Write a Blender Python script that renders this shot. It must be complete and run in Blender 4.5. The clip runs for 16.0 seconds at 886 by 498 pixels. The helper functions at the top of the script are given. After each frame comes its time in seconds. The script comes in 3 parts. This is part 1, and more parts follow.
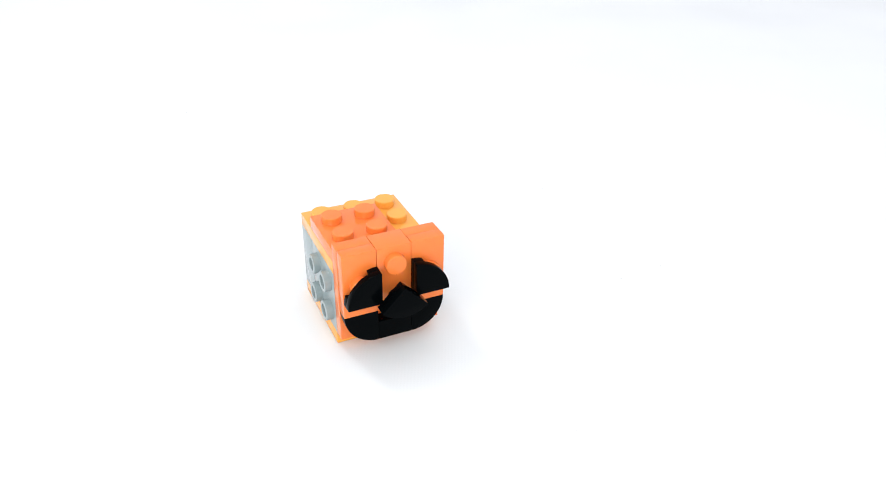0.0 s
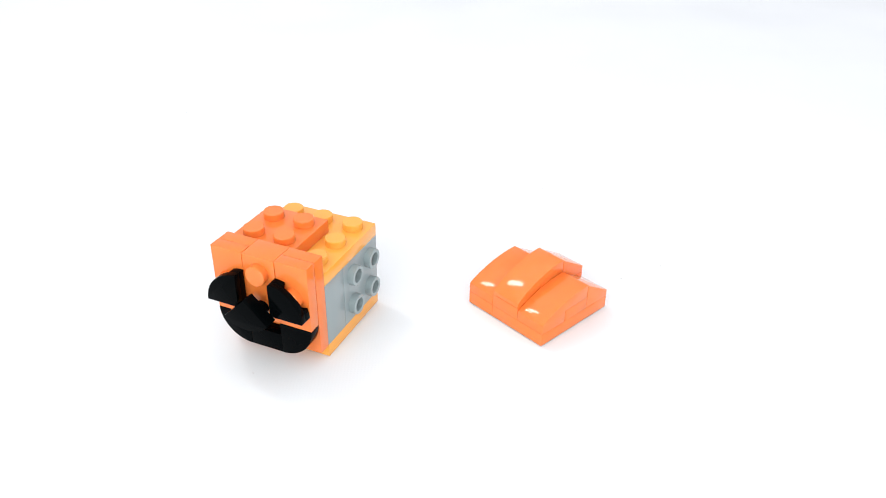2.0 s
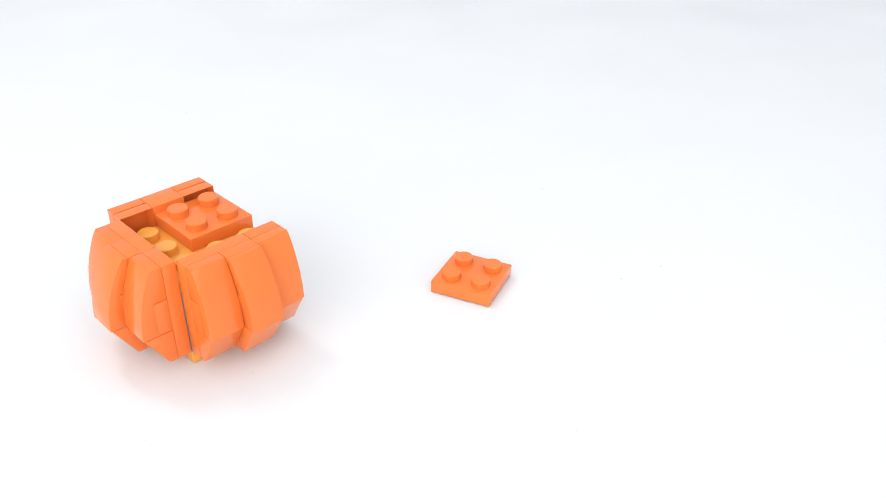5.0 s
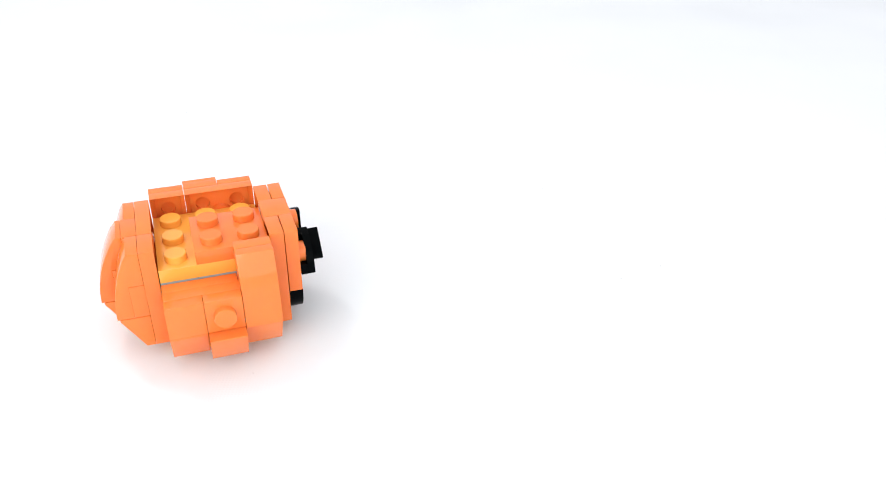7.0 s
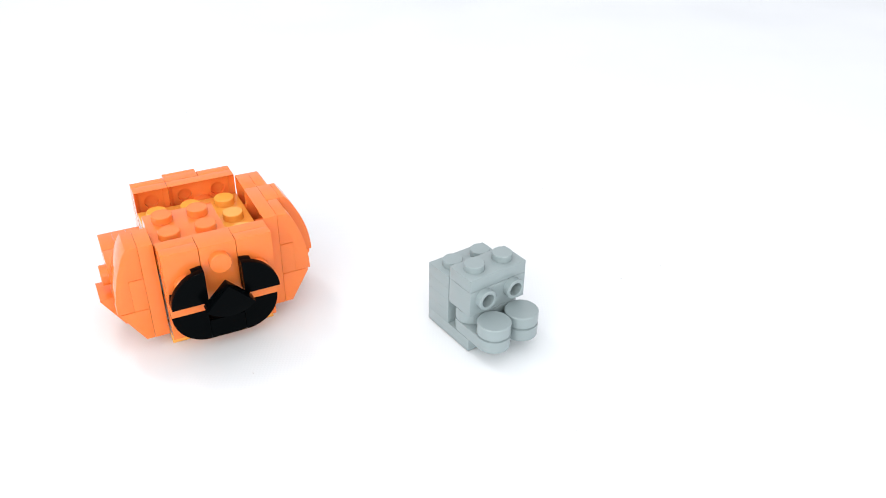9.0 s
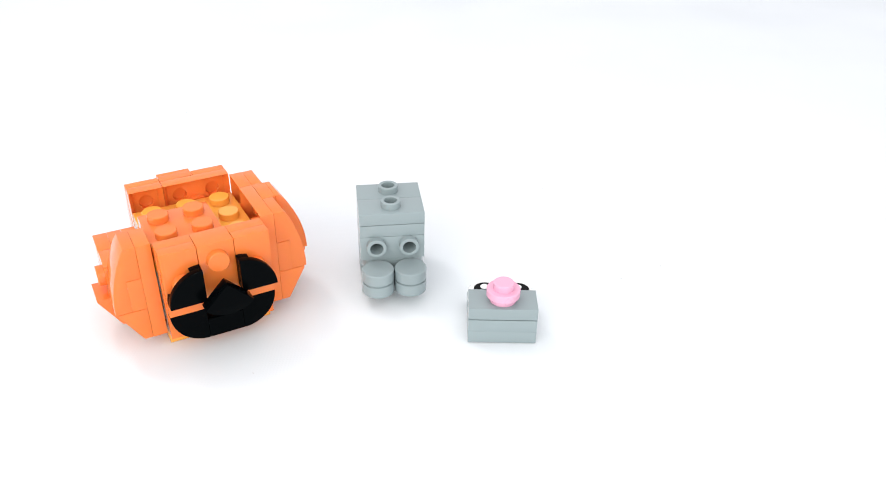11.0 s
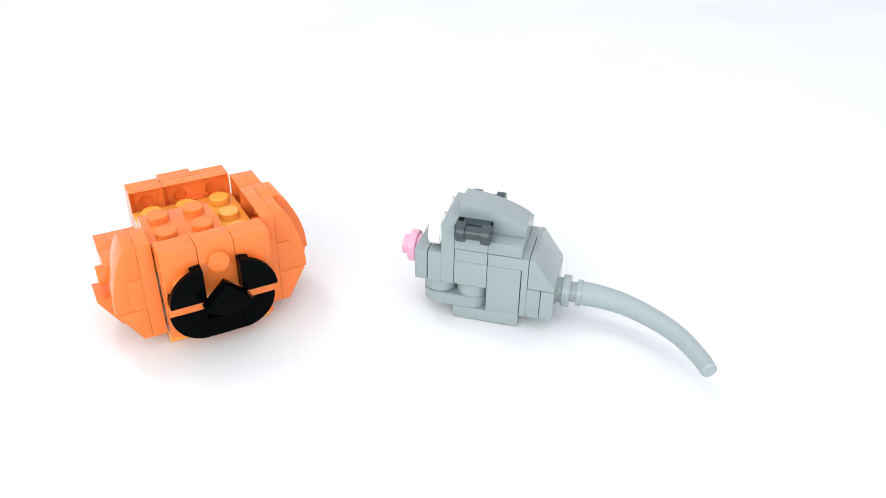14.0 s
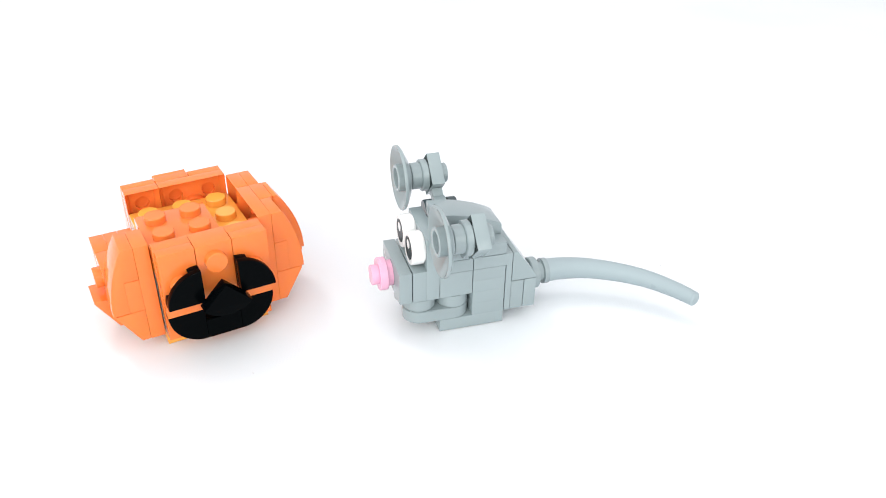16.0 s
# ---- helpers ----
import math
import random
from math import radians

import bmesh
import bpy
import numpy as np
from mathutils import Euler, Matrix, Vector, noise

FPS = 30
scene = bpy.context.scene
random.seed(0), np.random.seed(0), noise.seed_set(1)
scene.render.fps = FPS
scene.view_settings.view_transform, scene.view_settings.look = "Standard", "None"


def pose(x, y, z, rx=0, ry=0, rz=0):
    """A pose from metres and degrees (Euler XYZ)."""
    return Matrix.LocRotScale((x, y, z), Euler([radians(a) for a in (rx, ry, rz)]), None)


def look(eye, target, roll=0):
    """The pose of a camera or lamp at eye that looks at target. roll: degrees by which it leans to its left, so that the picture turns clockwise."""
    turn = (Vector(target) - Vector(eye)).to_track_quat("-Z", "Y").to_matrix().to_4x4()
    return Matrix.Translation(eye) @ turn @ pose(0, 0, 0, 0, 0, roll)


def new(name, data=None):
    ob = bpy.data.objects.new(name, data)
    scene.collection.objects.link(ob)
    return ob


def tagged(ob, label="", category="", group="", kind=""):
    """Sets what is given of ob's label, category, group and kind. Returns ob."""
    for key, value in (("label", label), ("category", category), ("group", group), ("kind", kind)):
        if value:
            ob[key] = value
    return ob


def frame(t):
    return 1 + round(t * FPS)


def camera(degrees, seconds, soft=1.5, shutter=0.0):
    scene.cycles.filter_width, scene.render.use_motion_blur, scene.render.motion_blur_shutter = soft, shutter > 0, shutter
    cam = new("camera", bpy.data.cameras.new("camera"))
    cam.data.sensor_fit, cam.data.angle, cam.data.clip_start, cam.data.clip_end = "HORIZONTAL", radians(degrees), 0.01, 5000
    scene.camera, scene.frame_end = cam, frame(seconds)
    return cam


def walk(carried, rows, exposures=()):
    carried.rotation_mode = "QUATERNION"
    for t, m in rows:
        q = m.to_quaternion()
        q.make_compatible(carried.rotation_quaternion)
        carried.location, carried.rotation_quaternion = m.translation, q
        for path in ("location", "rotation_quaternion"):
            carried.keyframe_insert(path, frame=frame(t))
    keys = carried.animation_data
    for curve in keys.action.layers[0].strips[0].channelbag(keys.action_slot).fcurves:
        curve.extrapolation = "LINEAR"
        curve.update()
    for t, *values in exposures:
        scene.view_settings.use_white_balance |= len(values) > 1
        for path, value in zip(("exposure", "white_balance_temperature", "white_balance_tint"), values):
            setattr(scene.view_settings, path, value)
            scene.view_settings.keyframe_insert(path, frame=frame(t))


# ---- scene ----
cam = camera(56.65, 16.0, soft=1.0)
EYE = (0.0, 0.0, 0.120)
AIM = (0.0, 0.16978, 0.120 - 0.16978 * math.tan(radians(31.894)))
walk(cam, [(0.0, look(EYE, AIM, 1.05)), (16.0, look(EYE, AIM, 1.05))], exposures=[(0.0, 0.36), (4.3, 0.36), (4.4, 0.22), (5.3, 0.22), (7.2, 0.36), (14.8, 0.36), (15.0, 0.46), (16.0, 0.46)])

# ---- light: a bright white room, an added soft fill overhead, a window-like lamp and a low front pair ----
world = bpy.data.worlds.new("room_light")
scene.world = world
world.use_nodes = True
world.node_tree.nodes["Background"].inputs[0].default_value = (0.97, 0.97, 1.0, 1.0)
world.node_tree.nodes["Background"].inputs[1].default_value = 0.7


def area_lamp(name, power, size_x, size_y, eye, target, colour):
    data = bpy.data.lights.new(name, "AREA")
    data.shape, data.size, data.size_y, data.energy, data.color = "RECTANGLE", size_x, size_y, power, colour
    ob = new(name, data)
    ob.matrix_world = look(eye, target)
    return tagged(ob, "rectangular soft lamp set out of view", "lamp")


# Fill added overhead so that tops come out brighter than sides.
area_lamp("overhead_fill", 1.58, 1.1, 1.1, (0.0, 0.25, 0.85), (0.0, 0.25, 0.0), (1.0, 0.99, 0.98))
area_lamp("studio_lamp", 0.62, 0.07, 0.19, (-0.31, 0.40, 0.61), (0.0, 0.16, 0.0), (1.0, 0.98, 0.95))
# Unseen pair to left and right, set low to brighten upright front faces.
for side, share in ((-1, 1.35), (1, 0.7)):
    area_lamp("studio_lamp", 1.06 * share, 0.5, 0.4, (side * 0.22, -0.30, 0.27), (0.0, 0.16, 0.0), (0.97, 1.0, 0.94))

# ---- materials ----
MM = 0.001


def plastic(name, colour, rough=0.12, spec=0.5, spread=0.03, inner=0.0):
    mat = bpy.data.materials.new(name)
    mat.use_nodes = True
    nodes, links = mat.node_tree.nodes, mat.node_tree.links
    b = nodes["Principled BSDF"]
    coord = nodes.new("ShaderNodeTexCoord")
    info = nodes.new("ShaderNodeObjectInfo")
    large = nodes.new("ShaderNodeTexNoise")
    large.inputs["Scale"].default_value = 160
    large.inputs["Detail"].default_value = 3
    fine = nodes.new("ShaderNodeTexNoise")
    fine.inputs["Scale"].default_value = 1500
    fine.inputs["Detail"].default_value = 4
    links.new(coord.outputs["Object"], large.inputs["Vector"])
    links.new(coord.outputs["Object"], fine.inputs["Vector"])
    hsv = nodes.new("ShaderNodeHueSaturation")
    hsv.inputs["Color"].default_value = (*colour, 1)
    val = nodes.new("ShaderNodeMapRange")
    val.inputs["To Min"].default_value, val.inputs["To Max"].default_value = 1 - spread, 1 + spread
    links.new(info.outputs["Random"], val.inputs["Value"])
    links.new(val.outputs["Result"], hsv.inputs["Value"])
    links.new(hsv.outputs["Color"], b.inputs["Base Color"])
    rr = nodes.new("ShaderNodeMapRange")
    rr.inputs["From Min"].default_value, rr.inputs["From Max"].default_value = 0.3, 0.7
    rr.inputs["To Min"].default_value, rr.inputs["To Max"].default_value = rough * 0.75, rough * 1.5
    links.new(large.outputs["Fac"], rr.inputs["Value"])
    links.new(rr.outputs["Result"], b.inputs["Roughness"])
    bump = nodes.new("ShaderNodeBump")
    bump.inputs["Strength"].default_value = 0.03
    bump.inputs["Distance"].default_value = 0.0002
    add = nodes.new("ShaderNodeMath")
    links.new(large.outputs["Fac"], add.inputs[0])
    links.new(fine.outputs["Fac"], add.inputs[1])
    links.new(add.outputs[0], bump.inputs["Height"])
    links.new(bump.outputs["Normal"], b.inputs["Normal"])
    b.inputs["IOR"].default_value = 1.5
    b.inputs["Specular IOR Level"].default_value = spec
    b.inputs["Subsurface Weight"].default_value = inner
    b.inputs["Subsurface Radius"].default_value = (1.0, 0.25, 0.08)
    b.inputs["Subsurface Scale"].default_value = 0.0006
    return mat


ORANGE = plastic("orange_plastic", (0.82, 0.20, 0.042), 0.05, spec=0.42, inner=0.2)
AMBER = plastic("amber_plastic", (0.82, 0.36, 0.06))
BLACK = plastic("black_plastic", (0.0012, 0.0018, 0.0022), 0.08, 0.025)
GREY = plastic("light_grey_plastic", (0.275, 0.328, 0.342), 0.09, spec=0.5)
RUBBER = plastic("light_grey_rubber", (0.31, 0.37, 0.395), 0.34, 0.3)
DARK = plastic("dark_grey_plastic", (0.038, 0.056, 0.062), 0.14)
PINK = plastic("pink_plastic", (0.75, 0.385, 0.53), 0.2)
WHITE = plastic("white_plastic", (0.80, 0.80, 0.80), 0.15)
FIBRE = plastic("grey_fibre", (0.6, 0.58, 0.58), 0.8)
INK = plastic("black_print", (0.003, 0.003, 0.0035), 0.2, 0.1)


def cloth_material():
    mat = bpy.data.materials.new("white_cotton_cloth")
    mat.use_nodes = True
    nodes, links = mat.node_tree.nodes, mat.node_tree.links
    b = nodes["Principled BSDF"]
    b.inputs["Roughness"].default_value = 0.9
    b.inputs["Specular IOR Level"].default_value = 0.1
    coord = nodes.new("ShaderNodeTexCoord")
    waves = []
    for axis in ("X", "Y"):
        w = nodes.new("ShaderNodeTexWave")
        w.bands_direction = axis
        w.inputs["Scale"].default_value = 420
        w.inputs["Distortion"].default_value = 0.6
        w.inputs["Detail"].default_value = 1
        links.new(coord.outputs["Object"], w.inputs["Vector"])
        waves.append(w)
    mul = nodes.new("ShaderNodeMath")
    mul.operation = "MULTIPLY"
    links.new(waves[0].outputs["Fac"], mul.inputs[0])
    links.new(waves[1].outputs["Fac"], mul.inputs[1])
    bump = nodes.new("ShaderNodeBump")
    bump.inputs["Strength"].default_value = 0.08
    bump.inputs["Distance"].default_value = 0.0002
    links.new(mul.outputs[0], bump.inputs["Height"])
    links.new(bump.outputs["Normal"], b.inputs["Normal"])
    blot = nodes.new("ShaderNodeTexNoise")
    blot.inputs["Scale"].default_value = 18
    blot.inputs["Detail"].default_value = 4
    links.new(coord.outputs["Object"], blot.inputs["Vector"])
    ramp = nodes.new("ShaderNodeMapRange")
    ramp.inputs["To Min"].default_value, ramp.inputs["To Max"].default_value = 0.78, 0.83
    links.new(blot.outputs["Fac"], ramp.inputs["Value"])
    col = nodes.new("ShaderNodeCombineColor")
    for k, share in enumerate((0.93, 0.96, 1.0)):
        tint = nodes.new("ShaderNodeMath")
        tint.operation = "MULTIPLY"
        tint.inputs[1].default_value = share
        links.new(ramp.outputs["Result"], tint.inputs[0])
        links.new(tint.outputs[0], col.inputs[k])
    links.new(col.outputs["Color"], b.inputs["Base Color"])
    return mat


CLOTH = cloth_material()


# ---- mesh helpers, in millimetres ----
def finish(bm):
    bmesh.ops.scale(bm, vec=(MM, MM, MM), verts=bm.verts)
    bmesh.ops.recalc_face_normals(bm, faces=bm.faces)
    me = bpy.data.meshes.new("piece")
    bm.to_mesh(me)
    bm.free()
    me.shade_smooth()
    me.set_sharp_from_angle(angle=radians(32))
    return me


def part(name, bm, material, parent, label=""):
    """Link a bmesh (or a finished mesh) as one mesh object under a thing or a part."""
    me = finish(bm) if isinstance(bm, bmesh.types.BMesh) else bm
    if not me.materials:
        me.materials.append(material)
    ob = new(name, me)
    ob.parent = parent
    return tagged(ob, label)


def thing(name, label, category, group=""):
    return tagged(new(name), label, category, group)


def lathe(bm, profile, seg=32, at=None):
    """Turn a profile of (radius, z) round the z axis; a radius of 0 closes it."""
    rings = []
    for r, z in profile:
        if r == 0:
            rings.append([bm.verts.new((0, 0, z))])
        else:
            rings.append([bm.verts.new((r * math.cos(2 * math.pi * k / seg), r * math.sin(2 * math.pi * k / seg), z)) for k in range(seg)])
    for a, b in zip(rings, rings[1:]):
        for k in range(seg):
            n = (k + 1) % seg
            if len(a) == 1:
                bm.faces.new((a[0], b[k], b[n]))
            elif len(b) == 1:
                bm.faces.new((a[k], a[n], b[0]))
            else:
                bm.faces.new((a[k], a[n], b[n], b[k]))
    if at is not None:
        bmesh.ops.transform(bm, matrix=at, verts=[v for ring in rings for v in ring])
    return bm


STUD = [(2.4, -0.05), (2.4, 1.5), (2.25, 1.68), (0, 1.7)]
HOLLOW = [(2.45, -0.05), (2.45, 1.55), (2.3, 1.7), (1.7, 1.7), (1.6, 1.6), (1.55, -2.6), (0, -2.6)]


OPEN = HOLLOW[:5] + [(1.55, -0.02)]


def stud(bm, x, y, z, hollow=False, rx=0, ry=0, rz=0, deep=False):
    m = Matrix.LocRotScale((x, y, z), Euler((radians(rx), radians(ry), radians(rz))), None)
    lathe(bm, OPEN if deep else HOLLOW if hollow else STUD, 28, m)


def punch(bm, way, spots, depth=5.5, radius=1.55, seg=20):
    """Bore round holes into the block's face that looks along way."""
    way = Vector(way)
    face = max((f for f in bm.faces if f.normal.dot(way) > 0.99), key=lambda f: f.calc_area())
    level = face.verts[0].co.dot(way)
    edges = list(face.edges)
    bm.faces.remove(face)
    side = way.orthogonal().normalized()
    up = way.cross(side)
    for spot in spots:
        c = Vector(spot)
        c += way * (level - c.dot(way))
        ring = [bm.verts.new(c + radius * (math.cos(2 * math.pi * k / seg) * side + math.sin(2 * math.pi * k / seg) * up)) for k in range(seg)]
        deep = [bm.verts.new(v.co - way * depth) for v in ring]
        for k in range(seg):
            n = (k + 1) % seg
            edges.append(bm.edges.new((ring[k], ring[n])))
            bm.faces.new((ring[k], ring[n], deep[n], deep[k]))
        bm.faces.new(deep)
    bmesh.ops.triangle_fill(bm, edges=edges, use_beauty=True, normal=way)
    bmesh.ops.recalc_face_normals(bm, faces=bm.faces)


def block(bm, x0, x1, y0, y1, z0, z1, gap=0.05, bevel=0.065, hollow=0, lift=0.02):
    """A moulded block with softened edges; hollow: opens its underside with walls of 1.3."""
    made = bmesh.ops.create_cube(bm, size=1)["verts"]
    for v in made:
        v.co = Vector(((x0 + gap if v.co.x < 0 else x1 - gap), (y0 + gap if v.co.y < 0 else y1 - gap), (z0 + lift if v.co.z < 0 else z1)))
    faces = {f for v in made for f in v.link_faces}
    low = min(faces, key=lambda f: f.calc_center_median().z)
    if hollow:
        bmesh.ops.inset_region(bm, faces=[low], thickness=1.5)
        for v in low.verts:
            v.co.z = z1 - 1.0
        made = list({v for f in faces for v in f.verts} | set(made) | set(low.verts))
    edges = list({e for v in made for e in v.link_edges})
    bmesh.ops.bevel(bm, geom=edges, offset=bevel, segments=2, affect="EDGES", profile=0.6)
    return bm


def plate(nx, ny, h=3.2, studs="all", hollow_studs=False, gap=0.05, bevel=0.065, lift=0.02):
    """A moulded plate or brick centred on its base; gap, bevel and lift set how clearly its joints show."""
    bm = bmesh.new()
    block(bm, -4 * nx, 4 * nx, -4 * ny, 4 * ny, 0, h, gap, bevel, 1, lift)
    bm.normal_update()
    if studs == "all":
        punch(bm, (0, 0, -1), [(8 * i - 4 * nx + 4, 8 * j - 4 * ny + 4, 0) for i in range(nx) for j in range(ny)], 1.6, 1.7, 16)
    # gripping tubes in the hollow underside, or slim pins where it is one stud wide
    top = h - 1.0
    if nx > 1 and ny > 1:
        for i in range(nx - 1):
            for j in range(ny - 1):
                lathe(bm, [(2.4, top), (2.4, 0.1), (3.2, 0.1), (3.2, top)], 24, Matrix.Translation((8 * i - 4 * nx + 8, 8 * j - 4 * ny + 8, 0)))
    else:
        for k in range(max(nx, ny) - 1):
            lathe(bm, [(0, 0.1), (1.55, 0.1), (1.55, top)], 20, Matrix.Translation((8 * k - 4 * nx + 8, 0, 0) if nx > 1 else (0, 8 * k - 4 * ny + 8, 0)))
    for i in range(nx):
        for j in range(ny):
            if studs == "all" or (i, j) in studs:
                stud(bm, 8 * i - 4 * nx + 4, 8 * j - 4 * ny + 4, h, hollow_studs)
    return bm


def prism(profile, x0, x1, bevel=0.075, gap=0.065):
    """Extrude a closed (y, z) profile from x0 to x1."""
    bm = bmesh.new()
    a = [bm.verts.new((x0 + gap, y, z)) for y, z in profile]
    b = [bm.verts.new((x1 - gap, y, z)) for y, z in profile]
    bm.faces.new(a)
    bm.faces.new(list(reversed(b)))
    n = len(profile)
    for k in range(n):
        bm.faces.new((a[k], b[k], b[(k + 1) % n], a[(k + 1) % n]))
    bmesh.ops.recalc_face_normals(bm, faces=bm.faces)
    sharp = [e for e in bm.edges if len(e.link_faces) == 2 and e.calc_face_angle(0) > radians(25)]
    bmesh.ops.bevel(bm, geom=sharp, offset=bevel, segments=2, affect="EDGES", profile=0.6)
    return bm


def curved_slope(thin=2.5):
    """Two studs long: thin end at -y, arched back, notched under the thick end."""
    arc = []
    for k in range(13):
        s = k / 12
        arc.append((-7.93 + 15.86 * s, thin + (6.8 - thin) * math.sin(s * math.pi / 2) ** 0.8))
    return prism([(-7.93, 0.06), (-0.07, 0.06), (-0.07, 3.2), (7.93, 3.2)] + arc[::-1], -4, 4)


def cheese():
    """A small wedge: upright at -y, falling to a low lip at +y."""
    return prism([(-3.92, 0.06), (3.92, 0.06), (3.92, 1.9), (-3.5, 6.25), (-3.92, 6.25)], -4, 4)


def quarter_outline(r=8.0, n=20):
    return [(0.0, 0.0)] + [(r * math.cos(a), r * math.sin(a)) for a in (math.pi / 2 * k / n for k in range(n + 1))]


def upright(outline, y0, y1, bevel=0.14):
    """Extrude an (x, z) outline from y0 to y1."""
    bm = prism(outline, y0, y1, bevel, 0.0)
    bmesh.ops.transform(bm, matrix=Matrix(((0, 1, 0, 0), (1, 0, 0, 0), (0, 0, 1, 0), (0, 0, 0, 1))), verts=bm.verts)
    return bm


# ---- the table under its white cloth ----
def cloth_sheet():
    bm = bmesh.new()
    n = 240
    rows = []
    for j in range(n + 1):
        row = []
        for i in range(n + 1):
            x = -1.2 + 2.4 * i / n
            y = -0.6 + 2.4 * j / n
            far = max(0.0, min(1.0, (y - 0.33) / 0.25))
            z = -0.0002 + far * (0.016 * noise.noise((x * 9, y * 7, 0.3)) + 0.006 * noise.noise((x * 27, y * 21, 2.0)) - 0.008)
            row.append(bm.verts.new((x, y, z)))
        rows.append(row)
    for j in range(n):
        for i in range(n):
            bm.faces.new((rows[j][i], rows[j][i + 1], rows[j + 1][i + 1], rows[j + 1][i]))
    for f in bm.faces:
        f.smooth = True
    me = bpy.data.meshes.new("cloth")
    bm.to_mesh(me)
    bm.free()
    me.materials.append(CLOTH)
    ob = new("tabletop", me)
    thick = ob.modifiers.new("thickness", "SOLIDIFY")
    thick.thickness = 0.02
    thick.offset = -1
    return tagged(ob, "table covered with a smooth white cotton cloth", "table", kind="structure")


cloth_sheet()


def lint():
    """Tiny grey fibres caught on the cloth."""
    bm = bmesh.new()
    for k, (x, y) in enumerate(LINT):
        turn = Matrix.LocRotScale((x, y, 0.05), Euler((0, 0, k * 1.9)), None)
        a, c = 0.06, 0.20 + 0.08 * (k % 3)
        ring = []
        for px, py in ((-c, -a), (0, -a * 1.4), (c, a * 0.5), (c, a * 2), (0, a), (-c, a)):
            ring.append(turn @ Vector((px, py, 0)))
        low = [bm.verts.new(v) for v in ring]
        high = [bm.verts.new(v + Vector((0, 0, 0.08))) for v in ring]
        bm.faces.new(high)
        for i in range(6):
            bm.faces.new((low[i], low[(i + 1) % 6], high[(i + 1) % 6], high[i]))
    ob = new("lint", finish(bm))
    ob.data.materials.append(FIBRE)
    return tagged(ob, "tiny grey lint fibres on the white cloth", "lint", kind="stuff")


LINT = [(-58.6, 118.5), (47.0, 179.6), (30.9, 229.6), (28.0, 123.5), (-96.4, 285.4), (-14.7, 260.5), (-41.5, 139.4), (58.9, 186.5)]
lint()


SLACK = random.Random(11)


def place(ob, x, y, z, rx=0, ry=0, rz=0):
    """Set a piece on its studs, with the small twist that pressed-on pieces have."""
    ob.matrix_basis = pose(x * MM, y * MM, z * MM, rx, ry, rz) @ pose(0, 0, 0, 0, 0, SLACK.uniform(-0.12, 0.12))
    return ob


